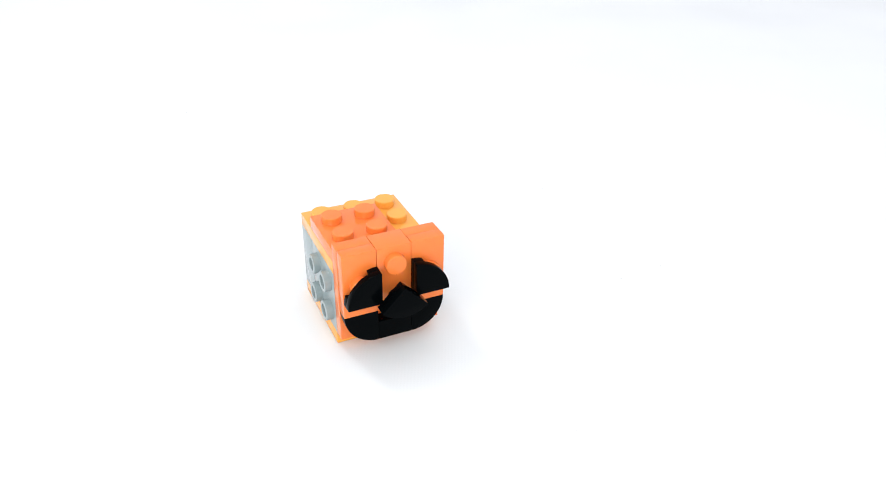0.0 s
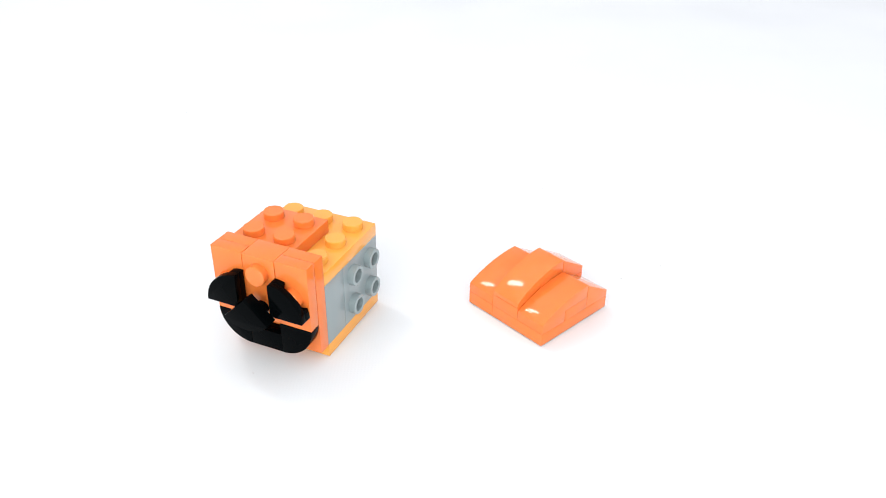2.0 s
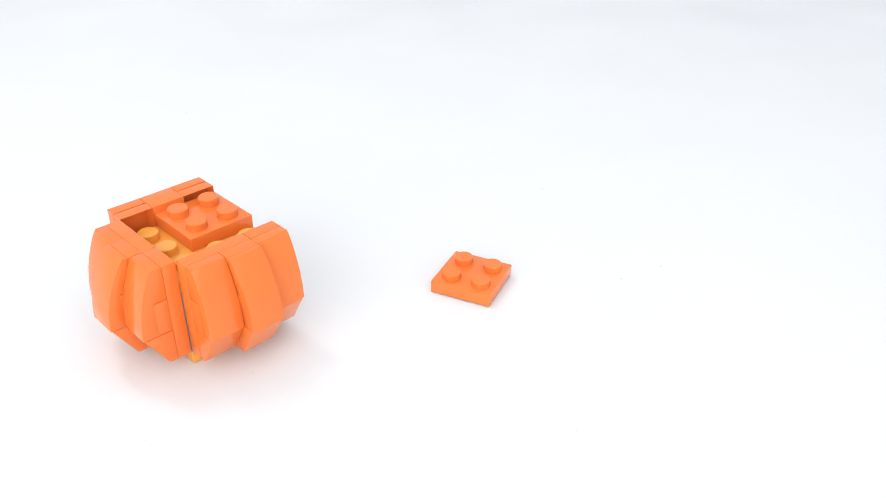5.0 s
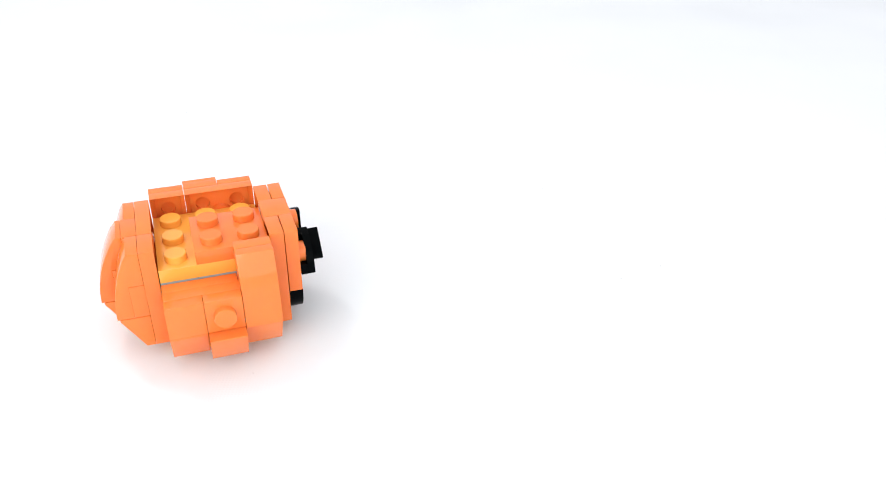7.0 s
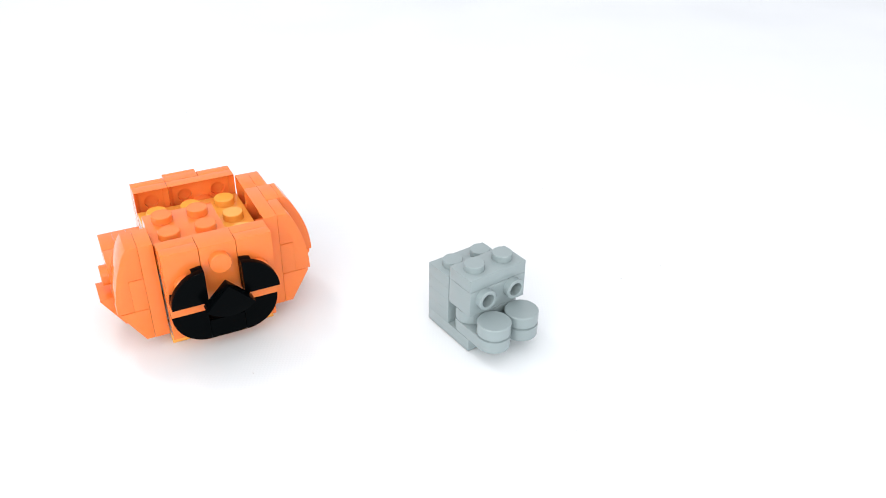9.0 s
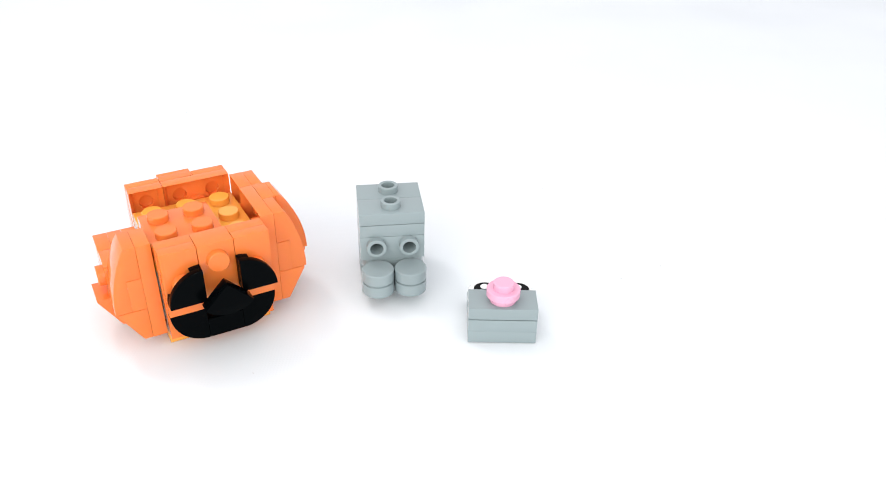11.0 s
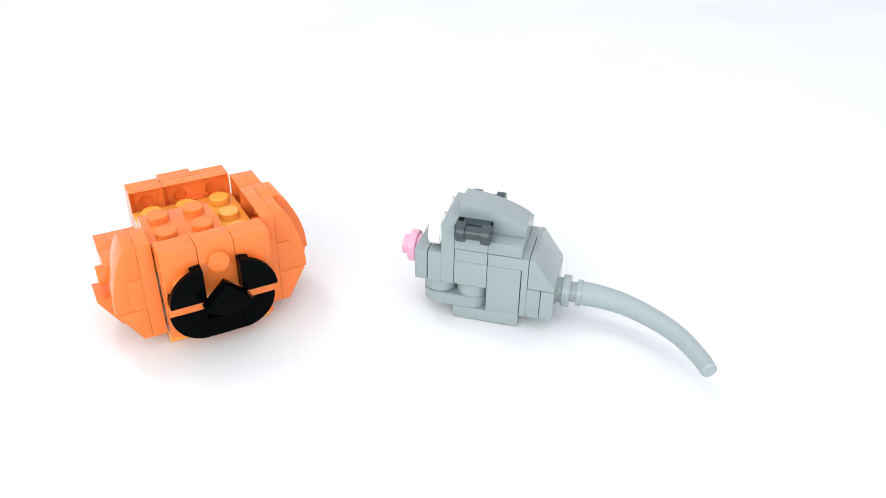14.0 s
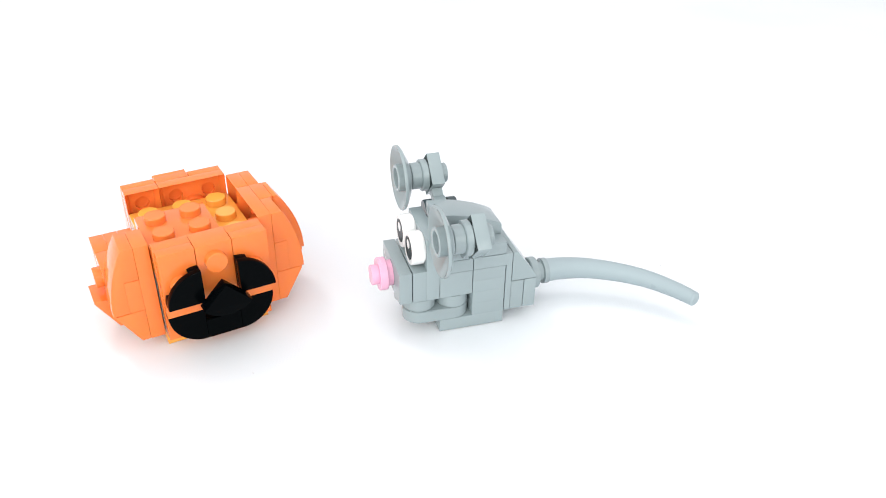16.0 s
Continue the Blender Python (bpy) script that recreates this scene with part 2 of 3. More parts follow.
# ---- the carved pumpkin's core ----
def build_core():
    core = thing("toy_pumpkin", "orange toy-brick pumpkin core with a black carved face", "toy")
    bm = bmesh.new()
    block(bm, -12, 12, -12, 12, 0, 3.2)
    part("base_plate", bm, AMBER, core, "amber base plate")
    for sides, (x0, x1, y0, y1) in (("+x", (4, 12, -4, 12)), ("+y", (-12, 4, 4, 12)), ("-x", (-12, -4, -12, 4))):
        bm = bmesh.new()
        block(bm, x0, x1, y0, y1, 3.2, 19.2)
        bm.normal_update()
        across = {"+x": (1, 0, 0), "-x": (-1, 0, 0), "+y": (0, 1, 0)}[sides]
        along = (1, 0) if sides == "+y" else (0, 1)
        punch(bm, across, [((x0 + x1) / 2 + k * along[0], (y0 + y1) / 2 + k * along[1], z) for z in (7.2, 15.2) for k in (-4, 4)])
        for z in (7.2, 15.2):
            for k in (-4, 4):
                if sides == "+x":
                    stud(bm, 12 - 0.07, (y0 + y1) / 2 + k, z, True, ry=90, deep=True)
                elif sides == "-x":
                    stud(bm, -12 + 0.07, (y0 + y1) / 2 + k, z, True, ry=-90, deep=True)
                else:
                    stud(bm, (x0 + x1) / 2 + k, 12 - 0.07, z, True, rx=-90, deep=True)
        part("side_stud_brick", bm, GREY, core, "light grey brick with hollow side studs")
    bm = bmesh.new()
    block(bm, -4, 12, -12, -4, 3.2, 19.2)
    part("corner_brick", bm, GREY, core, "plain light grey brick")
    bm = bmesh.new()
    block(bm, -12, 12, -12, 12, 19.2, 22.4)
    for x, y in ((-8, 8), (0, 8), (8, 8), (8, 0), (8, -8)):
        stud(bm, x, y, 22.4)
    part("top_plate", bm, AMBER, core, "amber studded plate")
    place(part("square_plate", plate(2, 2), ORANGE, core), -4, -4, 22.4)
    # the face wall: two upright layers of plates, three columns
    for x in (-8, 8):
        ob = part("back_plate", plate(1, 3, studs=[]), ORANGE, core)
        place(ob, x, -12, 15.2, 90)
        bm = bmesh.new()
        block(bm, x - 4, x + 4, -18.4, -15.3, 11.2, 27.25, 0.09, 0.09)
        part("front_plate", bm, ORANGE, core)
    bm = bmesh.new()
    block(bm, -4, 4, -18.4, -12, 11.2, 27.2)
    block(bm, -4, 4, -15.2, -12, 3.2, 11.1)
    stud(bm, 0, -18.4, 23.2, rx=90)
    part("middle_column", bm, ORANGE, core)
    for sx in (-1, 1):
        bm = bmesh.new()
        stud(bm, sx * 8, -18.4, 19.2, rx=90)
        part("eye_stud", bm, ORANGE, core)
        quarter = [(sx * (4 + px), 15.2 + pz) for px, pz in quarter_outline(7.9)]
        if sx > 0:
            quarter.reverse()
        eye = part("eye", upright(quarter, -21.6, -19.9), BLACK, core, "black quarter-round eye")
        bite = [(0.0, 0.0), (7.9, 0.0)]
        for k in range(21):
            a = math.pi / 2 * k / 20
            r = 7.9 if abs(a - math.pi / 4) > 0.42 else 5.1
            bite.append((r * math.cos(a), r * math.sin(a)))
        bite = [(sx * (4 + px), 15.2 + pz) for px, pz in bite[:2] + bite[3:]]
        if sx > 0:
            bite.reverse()
        part("eye_socket", upright(bite, -19.9, -18.4, 0.05), BLACK, eye)
        corner = [(sx * (4 + px), 11.2 - pz) for px, pz in quarter_outline(7.9)]
        part("mouth_corner", upright(corner, -18.4, -15.3), BLACK, core, "black rounded mouth corner")
    bm = bmesh.new()
    block(bm, -4, 4, -18.4, -15.3, 3.3, 8.1, 0.05)
    part("mouth_middle", bm, BLACK, core, "black mouth tile")
    post = bmesh.new()
    lathe(post, [(0, 0), (1.6, 0), (1.6, 3.25), (0, 3.25)], 24, Matrix.LocRotScale((0, -18.4, 14.6), Euler((radians(90), 0, 0)), None))
    nose = [(px, pz) for px, pz in quarter_outline(7.6)]
    turned = [(px * math.cos(a0) - pz * math.sin(a0), NOSE_Z + px * math.sin(a0) + pz * math.cos(a0)) for a0 in (radians(-135),) for px, pz in nose]
    ob = part("nose", upright(turned, -24.8, -21.6), BLACK, core, "black pointed nose tile")
    part("nose_post", post, BLACK, ob)
    return core


NOSE_Z = 20.2


# ---- the ribbed segments of the pumpkin ----
CURVE, RIDGE, WEDGE, DOT = finish(curved_slope()), finish(curved_slope(1.1)), finish(cheese()), finish(plate(1, 1))
for me in (CURVE, RIDGE, WEDGE, DOT):
    me.materials.append(ORANGE)


def build_segment(label, times, first):
    """A segment lies on its back: x across, y along, z up. times: when each piece is set, in order."""
    seg = thing("pumpkin_segment", label, "toy", "segments round the pumpkin")
    made = [
        (place(part("long_plate", plate(1, 3), ORANGE, seg), -8, 0, 0), times[0]),
        (place(part("wedge", WEDGE, ORANGE, seg), -8, 8, 3.2), times[1]),
        (place(part("cross_plate", plate(3, 1), ORANGE, seg), 0, 0, 3.2), times[2]),
        (place(part("wide_plate", plate(2, 3), ORANGE, seg), 4, 0, 0), times[3]),
        (place(part("small_plate", DOT, ORANGE, seg), 0, 8, 3.2), times[4]),
        (place(part("wedge", WEDGE, ORANGE, seg), 8, 8, 3.2), times[5]),
        (place(part("small_plate", DOT, ORANGE, seg), 0, -8, 3.2), times[6]),
        (place(part("small_plate", DOT, ORANGE, seg), 0, 0, 6.4), times[7]),
        (place(part("curved_rib", CURVE, ORANGE, seg), 8 if first else -8, -4, 3.2), times[8]),
        (place(part("curved_rib", CURVE, ORANGE, seg), -8 if first else 8, -4, 3.2), times[9]),
        (place(part("curved_rib", RIDGE, ORANGE, seg), 0, -4, 6.4), times[10]),
        (place(part("wedge", WEDGE, ORANGE, seg), 0, 8, 6.4), times[11]),
    ]
    return seg, made


def build_open_segment():
    """The third segment, notched: only the rib beside the face reaches the top. It is turned half round when it is set on."""
    seg = thing("pumpkin_segment", "orange pumpkin segment with one tall rib and an open notched corner", "toy", "segments round the pumpkin")
    made = [
        (place(part("square_plate", plate(2, 2), ORANGE, seg), -4, -4, 0), 4.9),
        (place(part("cross_plate", plate(3, 1), ORANGE, seg), 0, 0, 3.2), 5.1),
        (place(part("small_plate", DOT, ORANGE, seg), 0, -8, 3.2), 5.2),
        (place(part("long_plate", plate(1, 3), ORANGE, seg), 8, 0, 0), 5.4),
        (place(part("wedge", WEDGE, ORANGE, seg), 8, -8, 3.2, 0, 0, 180), 5.6),
        (place(part("wedge", WEDGE, ORANGE, seg), -8, -8, 3.2, 0, 0, 180), 5.8),
        (place(part("small_plate", DOT, ORANGE, seg), 0, 0, 6.4), 5.9),
        (place(part("curved_rib", CURVE, ORANGE, seg), 8, 4, 3.2, 0, 0, 180), 6.0),
        (place(part("small_tile", plate(1, 1, 3.2, []), ORANGE, seg), -8, 0, 6.4), 6.2),
        (place(part("wedge", WEDGE, ORANGE, seg), 0, -8, 6.4, 0, 0, 180), 6.4),
    ]
    return seg, made


# ---- the grey mouse ----
def rounded_plate():
    """Two studs long along y with half-round ends and hollow studs."""
    outline = []
    for k in range(13):
        a = math.pi + math.pi * k / 12
        outline.append((3.93 * math.cos(a), -4 + 3.93 * math.sin(a)))
    for k in range(13):
        a = math.pi * k / 12
        outline.append((3.93 * math.cos(a), 4 + 3.93 * math.sin(a)))
    bm = bmesh.new()
    low = [bm.verts.new((x, y, 0)) for x, y in outline]
    high = [bm.verts.new((x, y, 3.2)) for x, y in outline]
    bm.faces.new(low)
    bm.faces.new(high)
    n = len(outline)
    for k in range(n):
        bm.faces.new((low[k], low[(k + 1) % n], high[(k + 1) % n], high[k]))
    bmesh.ops.recalc_face_normals(bm, faces=bm.faces)
    bmesh.ops.bevel(bm, geom=[e for e in bm.edges if e.calc_face_angle(0) > 0.8], offset=0.14, segments=2, affect="EDGES")
    bm.normal_update()
    punch(bm, (0, 0, 1), [(0, -4, 3.2), (0, 4, 3.2)], 2.7)
    stud(bm, 0, -4, 3.2, deep=True)
    stud(bm, 0, 4, 3.2, deep=True)
    return bm


def round_tile():
    return lathe(bmesh.new(), [(0, 0), (3.6, 0), (3.6, 0.35), (3.93, 0.4), (3.93, 2.95), (3.7, 3.2), (0, 3.2)], 40)


def round_plate(hollow=True):
    top = HOLLOW if hollow else STUD
    return lathe(bmesh.new(), [(0, 0), (3.1, 0), (3.1, 1.2), (3.75, 1.25), (3.93, 1.45), (3.93, 3.0), (3.75, 3.2)] + [(r, z + 3.2) for r, z in top], 36)


def build_mouse_body():
    body = thing("toy_mouse", "light grey toy-brick mouse body with two round feet", "toy")
    made = [(place(part("base_plate", plate(2, 2, gap=0.07, bevel=0.04), GREY, body), 0, 0, 0), 7.6)]
    made.append((place(part("short_plate", plate(2, 1, gap=0.07, bevel=0.02, lift=0.0), GREY, body), 0, 4, 3.2), 7.7))
    foot = finish(rounded_plate())
    foot.materials.append(GREY)
    tile = finish(round_tile())
    tile.materials.append(GREY)
    for x, t0, t1 in ((-4, 7.9, 8.1), (4, 8.2, 8.3)):
        made.append((place(part("foot", foot, GREY, body), x, -8, 3.2), t0))
        made.append((place(part("toe_tile", tile, GREY, body, "smooth round tile"), x, -12, 6.4), t1))
    made.append((place(part("rounded_plate", foot, GREY, body), 0, -4, 6.4, 0, 0, 90), 8.4))
    for z, t in ((6.4, 8.6), (9.6, 8.7), (12.8, 8.8)):
        made.append((place(part("short_plate", plate(2, 1, gap=0.07, bevel=0.02, lift=0.0), GREY, body), 0, 4, z), t))
    bm = bmesh.new()
    block(bm, -8, 8, -4, 4, 0, 6.4, 0.1, 0.08)
    bm.normal_update()
    punch(bm, (0, -1, 0), [(-4, 0, 4.0), (4, 0, 4.0)])
    for x in (-4, 4):
        stud(bm, x, 0, 6.4)
        stud(bm, x, -3.93, 4.0, True, rx=90, deep=True)
    made.append((place(part("chest_brick", bm, GREY, body, "brick with two hollow studs in front"), 0, -4, 9.6), 8.7))
    made.append((place(part("short_plate", plate(2, 1, gap=0.1, bevel=0.08, lift=0.05), GREY, body), 0, -4, 16), 8.9))
    bm = prism([(-3.92, 16.06), (4.16, 16.06), (4.16, 3.2), (5.6, 3.2), (5.6, 19.15), (-3.92, 19.15)], -8, 8)
    # Hidden tongue, added to stop light showing through the joint in front.
    block(bm, -6, 6, -4.25, -3.5, 16.3, 18.8)
    bm.normal_update()
    punch(bm, (0, 1, 0), [(x, 5.6, z) for x in (-4, 4) for z in (7.2, 15.2)], 1.3)
    for x in (-4, 4):
        stud(bm, x, 0, 19.15)
        for z in (7.2, 15.2):
            stud(bm, x, 5.55, z, deep=True, rx=-90)
    made.append((place(part("back_bracket", bm, GREY, body, "bracket with four hollow studs behind"), 0, 4, 0), 9.1))
    for y, t in ((-4, 9.2), (4, 9.6)):
        bm = bmesh.new()
        block(bm, -8, 8, -4, 4, 0, 3.2, lift=0.16)
        bm.normal_update()
        punch(bm, (0, 0, 1), [(0, 0, 3.2)], 2.7)
        stud(bm, 0, 0, 3.2, deep=True)
        made.append((place(part("jumper_plate", bm, GREY, body, "plate with one centred hollow stud"), 0, y, 19.2), t))
    return body, made


def build_face():
    """Mouse face: an upright square plate, muzzle, pink nose and two eyes; front is -y, base of the square plate at the origin."""
    face = thing("brick_assembly", "grey toy mouse face with round white eyes and pink nose", "toy")
    made = []
    bm = bmesh.new()
    block(bm, -8, 8, -3.2, 0, 0.0, 16)
    block(bm, -8, 8, -6.4, -3.1, 0.0, 8)
    made.append((part("face_bracket", bm, GREY, face), 10.0))
    bm = bmesh.new()
    block(bm, -8, 8, -9.6, -6.55, 0, 8)
    made.append((part("muzzle_front", bm, GREY, face), 10.4))
    made.append((place(part("nose", round_plate(False), PINK, face, "pink round nose"), 0, -9.6, 4, 90), 10.6))
    for x, t in ((-4, 10.8), (4, 11.0)):
        eye = place(part("eye", round_tile(), WHITE, face, "white round eye"), x, -3.2, 12.4, 90)
        bm = lathe(bmesh.new(), [(2.75, 0.0), (2.75, 0.06), (0, 0.06)], 36)
        place(part("pupil", bm, INK, eye, "black printed pupil"), 0.3, 0.35, 3.2)
        bm = lathe(bmesh.new(), [(1.05, 0.0), (1.05, 0.12), (0, 0.12)], 28)
        place(part("glint", bm, WHITE, eye, "white printed glint"), 0.2, 1.3, 3.2)
        made.append((eye, t))
    return face, made


def build_ear_holder():
    holder = thing("bar_plate", "dark grey plate with a short bar at each end", "toy part")
    bm = bmesh.new()
    block(bm, -6.7, 6.7, -3.2, 3.2, 0, 3.2)
    stud(bm, 0, 0, 3.2)
    part("plate", bm, DARK, holder)
    for x in (-1, 1):
        bm = lathe(bmesh.new(), [(0, -4), (2.2, -4), (2.35, -3.8), (2.35, -1.9), (1.6, -1.85), (1.6, 1.85), (2.35, 1.9), (2.35, 3.8), (2.2, 4), (0, 4)], 28)
        place(part("bar", bm, DARK, holder), x * 8.3, 0, 1.9, 90)
    return holder


def build_ear(side):
    """Ear in the mouse's own space, built round its clip bar."""
    ear = thing("toy_mouse_ear", "grey dish-shaped toy mouse ear on a clip plate", "toy part", "ears of the mouse")
    bm = bmesh.new()
    block(bm, -4, 4, -4, 4, 0, 3.2, hollow=1)
    bm.normal_update()
    punch(bm, (0, 0, -1), [(0, 0, 0)], 1.9, 1.75)
    stud(bm, 0, 0, 3.2)
    block(bm, -1.3, 1.3, -7.2, -4, 0.3, 2.9)
    lathe(bm, [(2.6, 0.2), (2.6, 3.0), (1.7, 3.0), (1.7, 0.2), (2.6, 0.2)], 24, Matrix.Translation((0, -8.3, 0)))
    # the open underside looks forward, the stud back
    bmesh.ops.transform(bm, matrix=Matrix(((-1, 0, 0, 0), (0, 1, 0, 0), (0, 0, -1, 3.2), (0, 0, 0, 1))), verts=bm.verts)
    clip = part("clip_plate", bm, GREY, ear, "square plate with a clip")
    collar = part("collar", lathe(bmesh.new(), [(2.6, 0), (3.75, 0), (3.93, 0.2), (3.93, 1.5), (3.75, 1.7), (3.25, 1.75), (3.25, 4.0), (3.1, 4.15), (2.6, 4.15), (2.6, 0)], 36), GREY, ear)
    dish = part("dish", lathe(bmesh.new(), [(2.2, -6.7), (2.4, -6.6), (2.6, -3.2), (2.6, 0.3), (3.4, 0.5), (4.6, 0.9), (7.3, 2.2), (7.85, 2.6), (7.95, 2.9), (7.9, 3.25), (7.7, 3.3), (7.2, 2.95), (4.8, 1.7), (3.35, 1.35), (3.3, 3.6), (3.15, 3.8), (2.6, 3.8), (2.45, 3.65), (2.4, 1.6), (1.95, 1.5), (1.9, -6.2), (0, -6.2)], 48), GREY, ear, "round concave dish with a centre tube")
    for k, mark in enumerate((38, 46, 54, 62, 70, 78, 218, 226, 234)):
        bm = bmesh.new()
        block(bm, -0.22, 0.22, -0.3 - 0.08 * (k % 2), 0.3, 0, 0.16, 0.0, 0.03)
        m = part("moulded_mark", bm, GREY, dish)
        m.matrix_basis = pose(0, 0, 0, 0, 0, mark - 90) @ pose(0, 0.006, 0.00232, 25)
    for ob, depth in ((clip, -0.6), (collar, -3.8), (dish, -7.6)):
        lean = 45 if side > 0 else -45
        ob.matrix_basis = Matrix.Translation((side * 15.2 * MM, (depth - (1.0 if side < 0 else 0.0)) * MM, (30.0 if side < 0 else 29.7) * MM)) @ pose(0, 0, 0, 90) @ pose(0, 0, 0, 0, 0, -lean if ob is clip else 0)
    return ear, clip, collar, dish


def build_tail_base():
    base = thing("tail_base", "two stacked light grey plates with a round stud", "toy part")
    a = part("short_plate", plate(2, 1), GREY, base)
    bm = bmesh.new()
    block(bm, -8, 8, -4, 4, 0, 3.2, lift=0.18)
    bm.normal_update()
    punch(bm, (0, 0, 1), [(0, 0, 3.2)], 2.7)
    stud(bm, 0, 0, 3.2, deep=True)
    b = place(part("jumper_plate", bm, GREY, base), 0, 0, 3.2)
    c = place(part("round_plate", round_plate(True), GREY, base), 0, 0, 6.4)
    return base, a, b, c


def build_rump():
    """Sloped back of the mouse; sits on the upper rear studs."""
    rump = thing("slope_brick", "light grey sloped brick on the mouse's back", "toy part")
    part("slope", prism([(0.16, 0.14), (6.35, 0.14), (6.35, 0.9), (1.3, 8.0), (0.16, 8.0)], -8, 8), GREY, rump)
    return rump


def build_tail():
    tail = thing("toy_mouse_tail", "long curved light grey rubbery mouse tail", "toy part")
    curve = [(0.0, 0.0, 0.0), (0.6, 4.7, 0.2), (2.4, 10.7, 0.3), (6.0, 17.2, 0.3), (10.9, 23.0, 0.3), (17.0, 27.4, 0.3), (22.0, 29.9, 0.3)]
    pts = [Vector(p) for p in curve]
    fine = []
    for i in range(len(pts) - 1):
        p0, p1, p2, p3 = pts[max(i - 1, 0)], pts[i], pts[i + 1], pts[min(i + 2, len(pts) - 1)]
        for k in range(8):
            s = k / 8
            fine.append(0.5 * (2 * p1 + (p2 - p0) * s + (2 * p0 - 5 * p1 + 4 * p2 - p3) * s * s + (3 * p1 - p0 - 3 * p2 + p3) * s ** 3))
    fine.append(pts[-1])
    bm = bmesh.new()
    rings = []
    n = len(fine)
    for i, p in enumerate(fine):
        way = (fine[min(i + 1, n - 1)] - fine[max(i - 1, 0)]).normalized()
        side = way.cross(Vector((0, 0, 1))).normalized()
        up = side.cross(way)
        s = i / (n - 1)
        r = 2.95 - 1.2 * s
        if i == n - 1:
            r *= 0.75
        rings.append([bm.verts.new(p + r * (math.cos(a) * side + math.sin(a) * up)) for a in (2 * math.pi * k / 20 for k in range(20))])
    for a, b in zip(rings, rings[1:]):
        for k in range(20):
            bm.faces.new((a[k], a[(k + 1) % 20], b[(k + 1) % 20], b[k]))
    bm.faces.new(rings[0])
    bm.faces.new(rings[-1])
    tube = part("tube", bm, RUBBER, tail)
    bm = lathe(bmesh.new(), [(0, -1.6), (2.3, -1.6), (2.3, -0.8), (3.2, -0.7), (3.2, 0.5), (0, 0.5)], 28, Euler((radians(-90), 0, 0)).to_matrix().to_4x4())
    part("collar", bm, GREY, tube)
    return tail


pumpkin = build_core()
seg_right, right_pieces = build_segment("orange ribbed pumpkin segment of curved and wedge pieces", (0.2, 0.3, 0.4, 0.6, 0.7, 0.8, 0.9, 1.1, 1.2, 1.3, 1.4, 1.6), True)
seg_back, back_pieces = build_segment("orange ribbed pumpkin segment of curved and wedge pieces", (2.3, 2.4, 2.6, 2.8, 2.9, 3.1, 3.2, 3.3, 3.6, 3.4, 3.8, 3.7), True)
seg_left, left_pieces = build_open_segment()
mouse, mouse_pieces = build_mouse_body()
face, face_pieces = build_face()
holder = build_ear_holder()
crown = thing("curved_slope", "light grey curved slope on the mouse's head", "toy part")
part("slope", curved_slope(), GREY, crown)
tail_base, tb_a, tb_b, tb_c = build_tail_base()
rump = build_rump()
tail = build_tail()
ear_a, clip_a, collar_a, dish_a = build_ear(-1)
ear_b, clip_b, collar_b, dish_b = build_ear(1)


# ---- what moves, and when ----
def flat(x, y, yaw):
    return pose(x * MM, y * MM, 0, 0, 0, yaw)


# an overhanging cross plate tips its narrow base until the plate's end touches the cloth
TIPPED = pose(-0.004, 0, 0) @ pose(0, 0, 0, 0, 11.3, 0) @ pose(0.004, 0, 0)


def step(thing_, track):
    """Set a thing down at each time of its track and let it stand until the next, as in a film made picture by picture."""
    rows = [(0.0, track[0][1])]
    last = track[0][1]
    last_f = 0
    for t, m in track[1:]:
        f = round(t * 30)
        qa, qb = last.to_quaternion(), m.to_quaternion()
        turn = qa.rotation_difference(qb).angle
        turn = min(turn, 2 * math.pi - turn)
        n = max(1, math.ceil(math.degrees(turn) / 75))
        n = min(n, f - last_f)
        if f - n > last_f:
            rows.append(((f - n) / 30, last))
        for k in range(1, n):
            s = k / n
            rows.append(((f - n + k) / 30, Matrix.LocRotScale(last.translation.lerp(m.translation, s), qa.slerp(qb, s), None)))
        rows.append((f / 30, m))
        last, last_f = m, f
    if last_f < 480:
        rows.append((16.0, last))
    walk(thing_, rows)


def at_time(track, t):
    now = track[0][1]
    for t0, m in track:
        if t0 <= t + 1e-6:
            now = m
    return now


def following(track, local, since):
    """The track of a thing that sits at local on another one from a time on."""
    return [(since, at_time(track, since) @ local)] + [(t, m @ local) for t, m in track if t > since + 1e-6]


WAITING = [0]


def waiting_place():
    """The next free spot among the loose pieces, on the cloth beside the set."""
    k = WAITING[0]
    WAITING[0] += 1
    return pose((190 + 26 * (k % 10)) * MM, (40 + 26 * (k // 10)) * MM, 0)


PUMPKIN_A = [
    (0.0, -18.4, 166.5, 25.3), (0.1, -33.2, 162.5, 33.3), (0.9, -33.5, 162.5, 33.4), (1.1, -33.7, 162.8, 34.9), (1.7, -33.0, 162.0, 30.0), (1.8, -32.3, 161.3, 10.9),
    (1.9, -31.7, 161.4, -22.9), (2.1, -31.3, 160.9, -23.7), (3.3, -35.1, 160.1, -25.5), (3.9, -34.2, 160.0, -46.6), (4.1, -31.8, 158.8, -73.4), (4.2, -31.2, 160.7, -105.2),
    (4.3, -29.8, 158.2, -130.4), (4.4, -30.2, 158.8, -131.8), (4.5, -29.7, 158.5, -132.4),
]
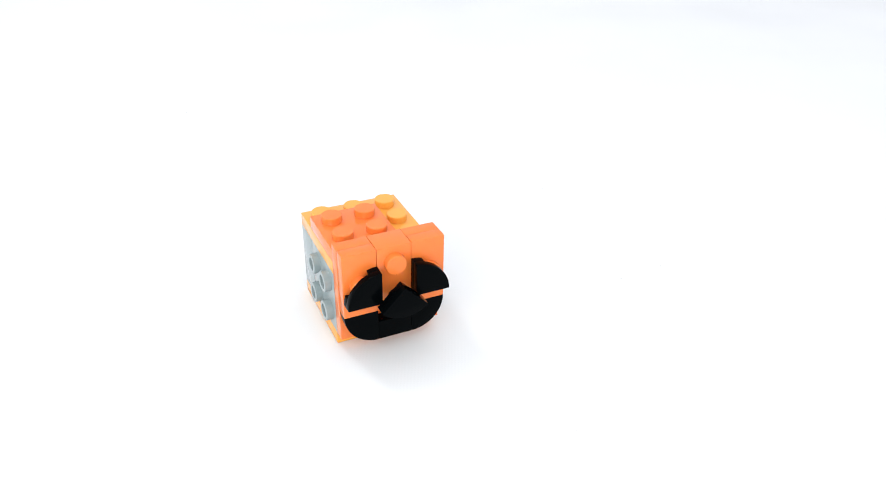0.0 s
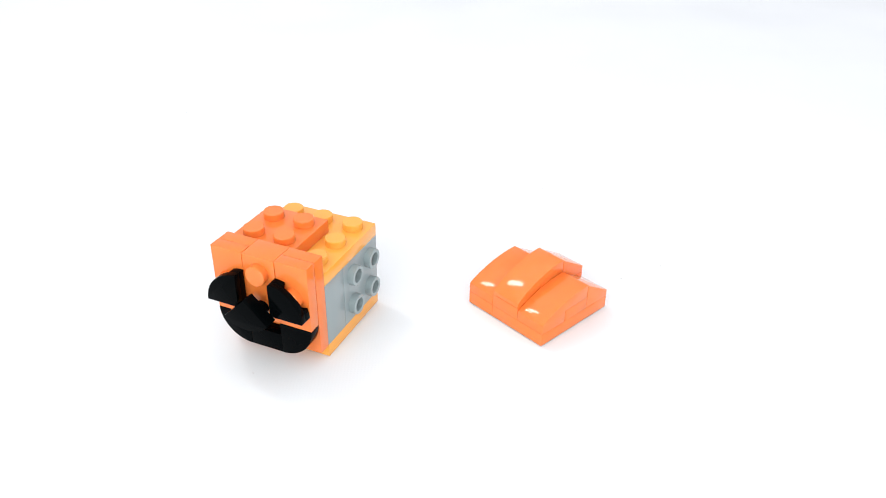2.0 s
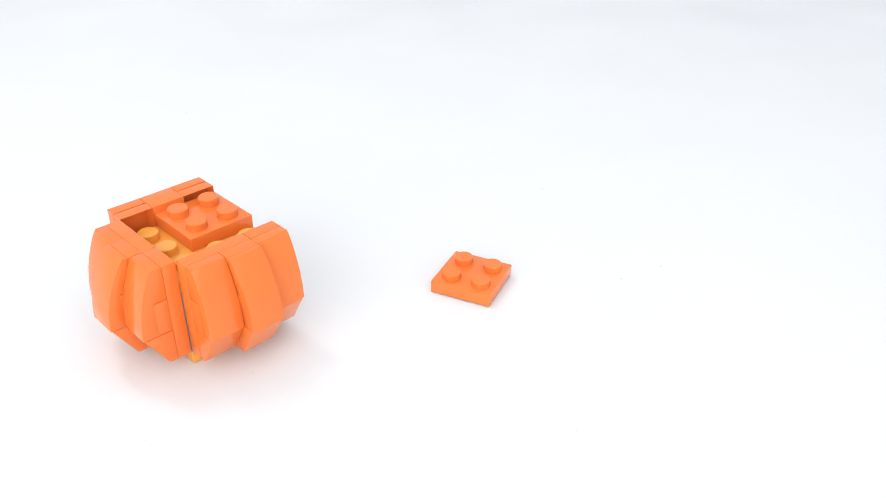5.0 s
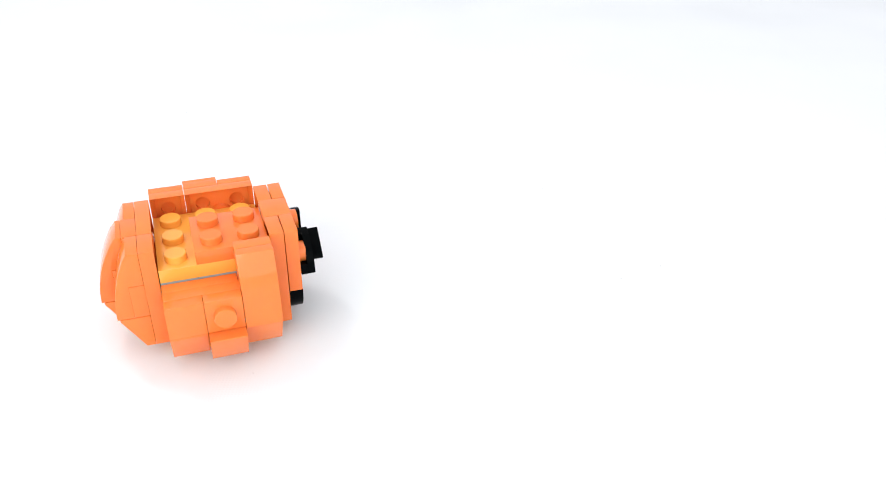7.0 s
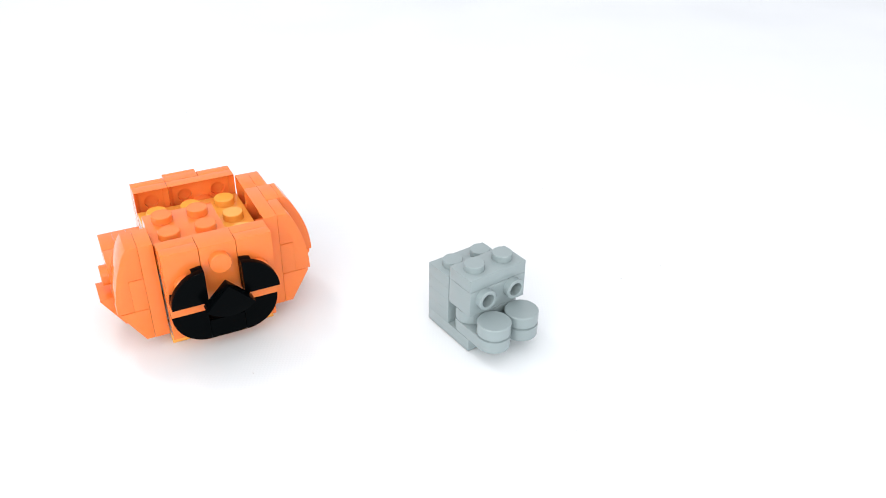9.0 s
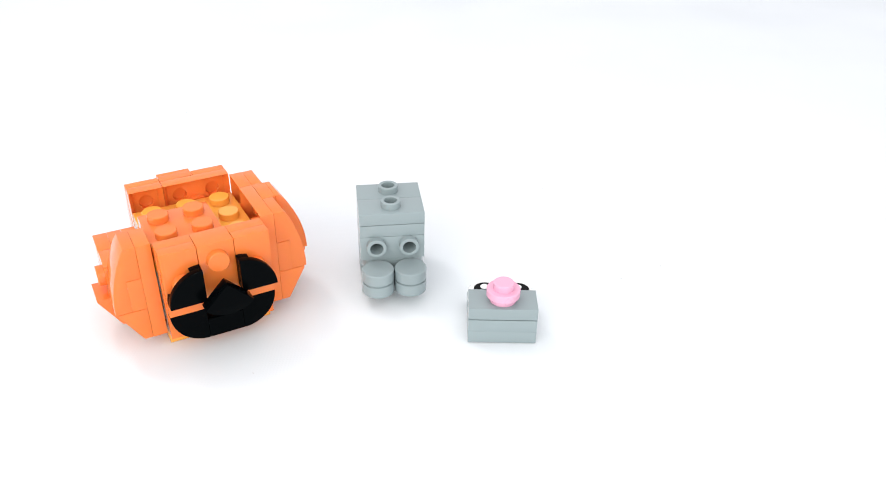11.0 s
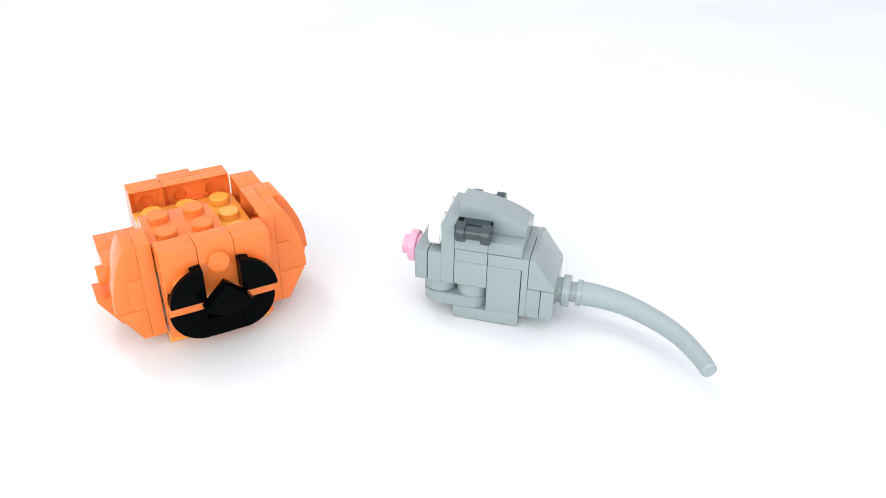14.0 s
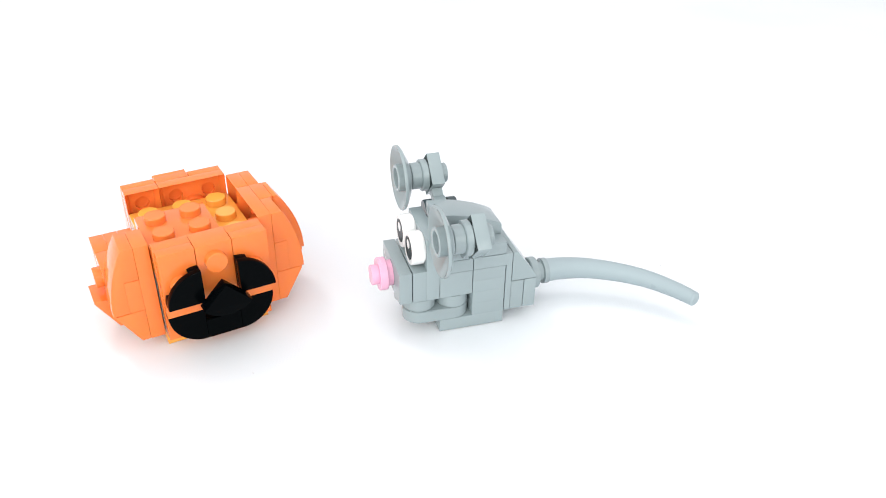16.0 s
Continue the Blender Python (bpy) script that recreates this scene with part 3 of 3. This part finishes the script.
PUMPKIN_B = [
    (4.6, -36.9, 157.7, -133.5), (4.7, -44.6, 156.6, -132.9), (4.8, -55.0, 158.6, -133.3), (4.9, -55.5, 159.3, -134.0), (6.7, -54.0, 160.0, -190.0), (6.9, -53.5, 161.0, -250.0), (7.3, -53.0, 163.2, -315.6), (7.4, -57.0, 165.5, -332.0),
    (10.4, -58.0, 165.8, -330.5), (14.9, -58.6, 165.4, -329.6),
]
MOUSE_A = [
    (0.0, 6.3, 174.4, 54.5), (7.9, 8.9, 173.7, 44.4), (8.2, 8.7, 174.2, 39.5), (8.4, 8.5, 174.1, 36.6), (8.6, 8.3, 171.0, 36.4), (8.7, 8.2, 166.0, 36.2), (8.8, 8.0, 162.8, 36.2), (8.9, 7.9, 159.5, 36.2), (9.1, 8.4, 155.2, 37.2), (9.2, 8.4, 154.3, 38.0), (9.8, -14.0, 180.0, 20.0), (10.0, -13.6, 180.3, 8.4),
    (11.6, 1.0, 176.0, 0.0), (11.8, 4.1, 175.2, 2.5), (12.0, 4.3, 175.5, 0.5), (12.4, 8.0, 178.0, -28.0), (12.6, 9.1, 178.6, -42.8), (12.7, 10.0, 177.0, -60.0), (12.8, 10.6, 175.8, -76.0), (12.9, 11.5, 173.6, -93.6), (13.1, 10.6, 171.8, -116.5),
]
MOUSE_B = [
    (13.2, 11.1, 170.3, -132.1), (13.4, 10.8, 171.5, -139.2), (13.8, 12.0, 169.0, -122.0), (13.9, 12.3, 167.8, -104.3), (14.1, 12.0, 167.0, -88.0), (14.2, 10.5, 165.5, -52.0), (14.3, 9.4, 164.1, -31.8), (14.4, 8.0, 164.0, -15.0),
    (14.6, 7.2, 163.6, -1.7), (14.7, 5.2, 163.8, 2.6), (15.2, 3.0, 165.0, 6.0), (15.4, 4.4, 165.0, -15.5), (15.6, 5.0, 166.5, -30.0), (15.7, 5.4, 166.6, -44.6), (15.8, 5.2, 166.3, -56.0), (15.9, 5.0, 165.8, -68.0), (16.0, 4.7, 165.6, -72.6),
]


def build_up(parts, track):
    """Each piece waits beside the set and is put on its thing at its own time."""
    for ob, t in parts:
        m = ob.matrix_basis.copy()
        spot = waiting_place()
        rows = [(0.0, at_time(track, 0.0).inverted() @ spot)]
        for t0, base in track:
            if 0 < t0 < t - 0.05:
                rows.append((t0, base.inverted() @ spot))
        rows.append((t, m))
        step(ob, rows)


def motions():
    head = [(t, flat(x, y, a)) for t, x, y, a in PUMPKIN_A + PUMPKIN_B]
    step(pumpkin, head)
    sides = (
        (seg_right, right_pieces, [(0.0, flat(23.2, 169.7, -43.9)), (0.4, flat(22.3, 169.4, -46.3) @ TIPPED), (0.6, flat(22.5, 168.6, -46.3)), (0.9, flat(23.4, 167.7, -47.5)), (1.4, flat(24.4, 167.4, -53.0)), (1.6, flat(23.7, 167.6, -46.6))], 2.1, pose(0.0121, 0, 0.0153, 0, 0, -90) @ pose(0, 0, 0, -90)),
        (seg_back, back_pieces, [(0.0, flat(29.0, 166.0, -39.0)), (2.4, flat(29.6, 166.8, -39.0)), (2.6, flat(29.6, 166.8, -39.0) @ TIPPED), (2.8, flat(29.0, 166.0, -39.2)), (2.9, flat(29.2, 168.3, -39.6)), (3.2, flat(30.0, 168.8, -40.5)), (3.45, flat(30.2, 169.1, -42.0)), (3.7, flat(30.5, 173.1, -46.0)), (3.8, flat(30.65, 173.0, -52.4))], 4.4, pose(0, 0.0121, 0.0155) @ pose(0, 0, 0, -90)),
        (seg_left, left_pieces, [(0.0, flat(12.85, 178.5, -23.6)), (5.1, flat(12.2, 176.1, -23.9))], 6.6, pose(-0.0122, 0, 0.0150, 0, 0, 90) @ pose(0, 0, 0, -90, 0, 0) @ pose(0, 0, 0, 0, 0, 180)),
    )
    for thing_, pieces, lying, joined, local in sides:
        step(thing_, lying + following(head, local, joined))
        build_up(pieces, lying)
    path = [(t, flat(x, y, a)) for t, x, y, a in MOUSE_A + MOUSE_B]
    step(mouse, path)
    build_up(mouse_pieces, path)
    lying = [(0.0, flat(14.1, 147.8, 0) @ pose(0, 0.004, 0, -90))]
    step(face, lying + following(path, pose(0, -0.008, 0.0096), 11.4))
    build_up(face_pieces, lying)
    loose = (
        (holder, 11.8, pose(0, -0.0034, 0.0225)),
        (crown, 12.0, pose(0, 0.0, 0.0224, 0, 0, 180)),
        (rump, 13.6, pose(0, 0.0096, 0.0112)),
        (tail, 13.7, pose(0, 0.0215, 0.0072)),
    )
    for thing_, t, local in loose:
        step(thing_, [(0.0, waiting_place())] + following(path, local, t))
    lying = [(0.0, flat(9.2, 136.2, 0))]
    step(tail_base, lying + following(path, pose(0, 0.0096, 0.0072, -90), 13.4))
    build_up([(tb_a, 12.1), (tb_b, 12.2), (tb_c, 12.3)], lying)
    for ear, pieces in ((ear_a, [(clip_a, 14.7), (collar_a, 14.8), (dish_a, 14.9)]), (ear_b, [(clip_b, 15.1), (collar_b, 15.2), (dish_b, 15.3)])):
        step(ear, path)
        build_up(pieces, path)


motions()
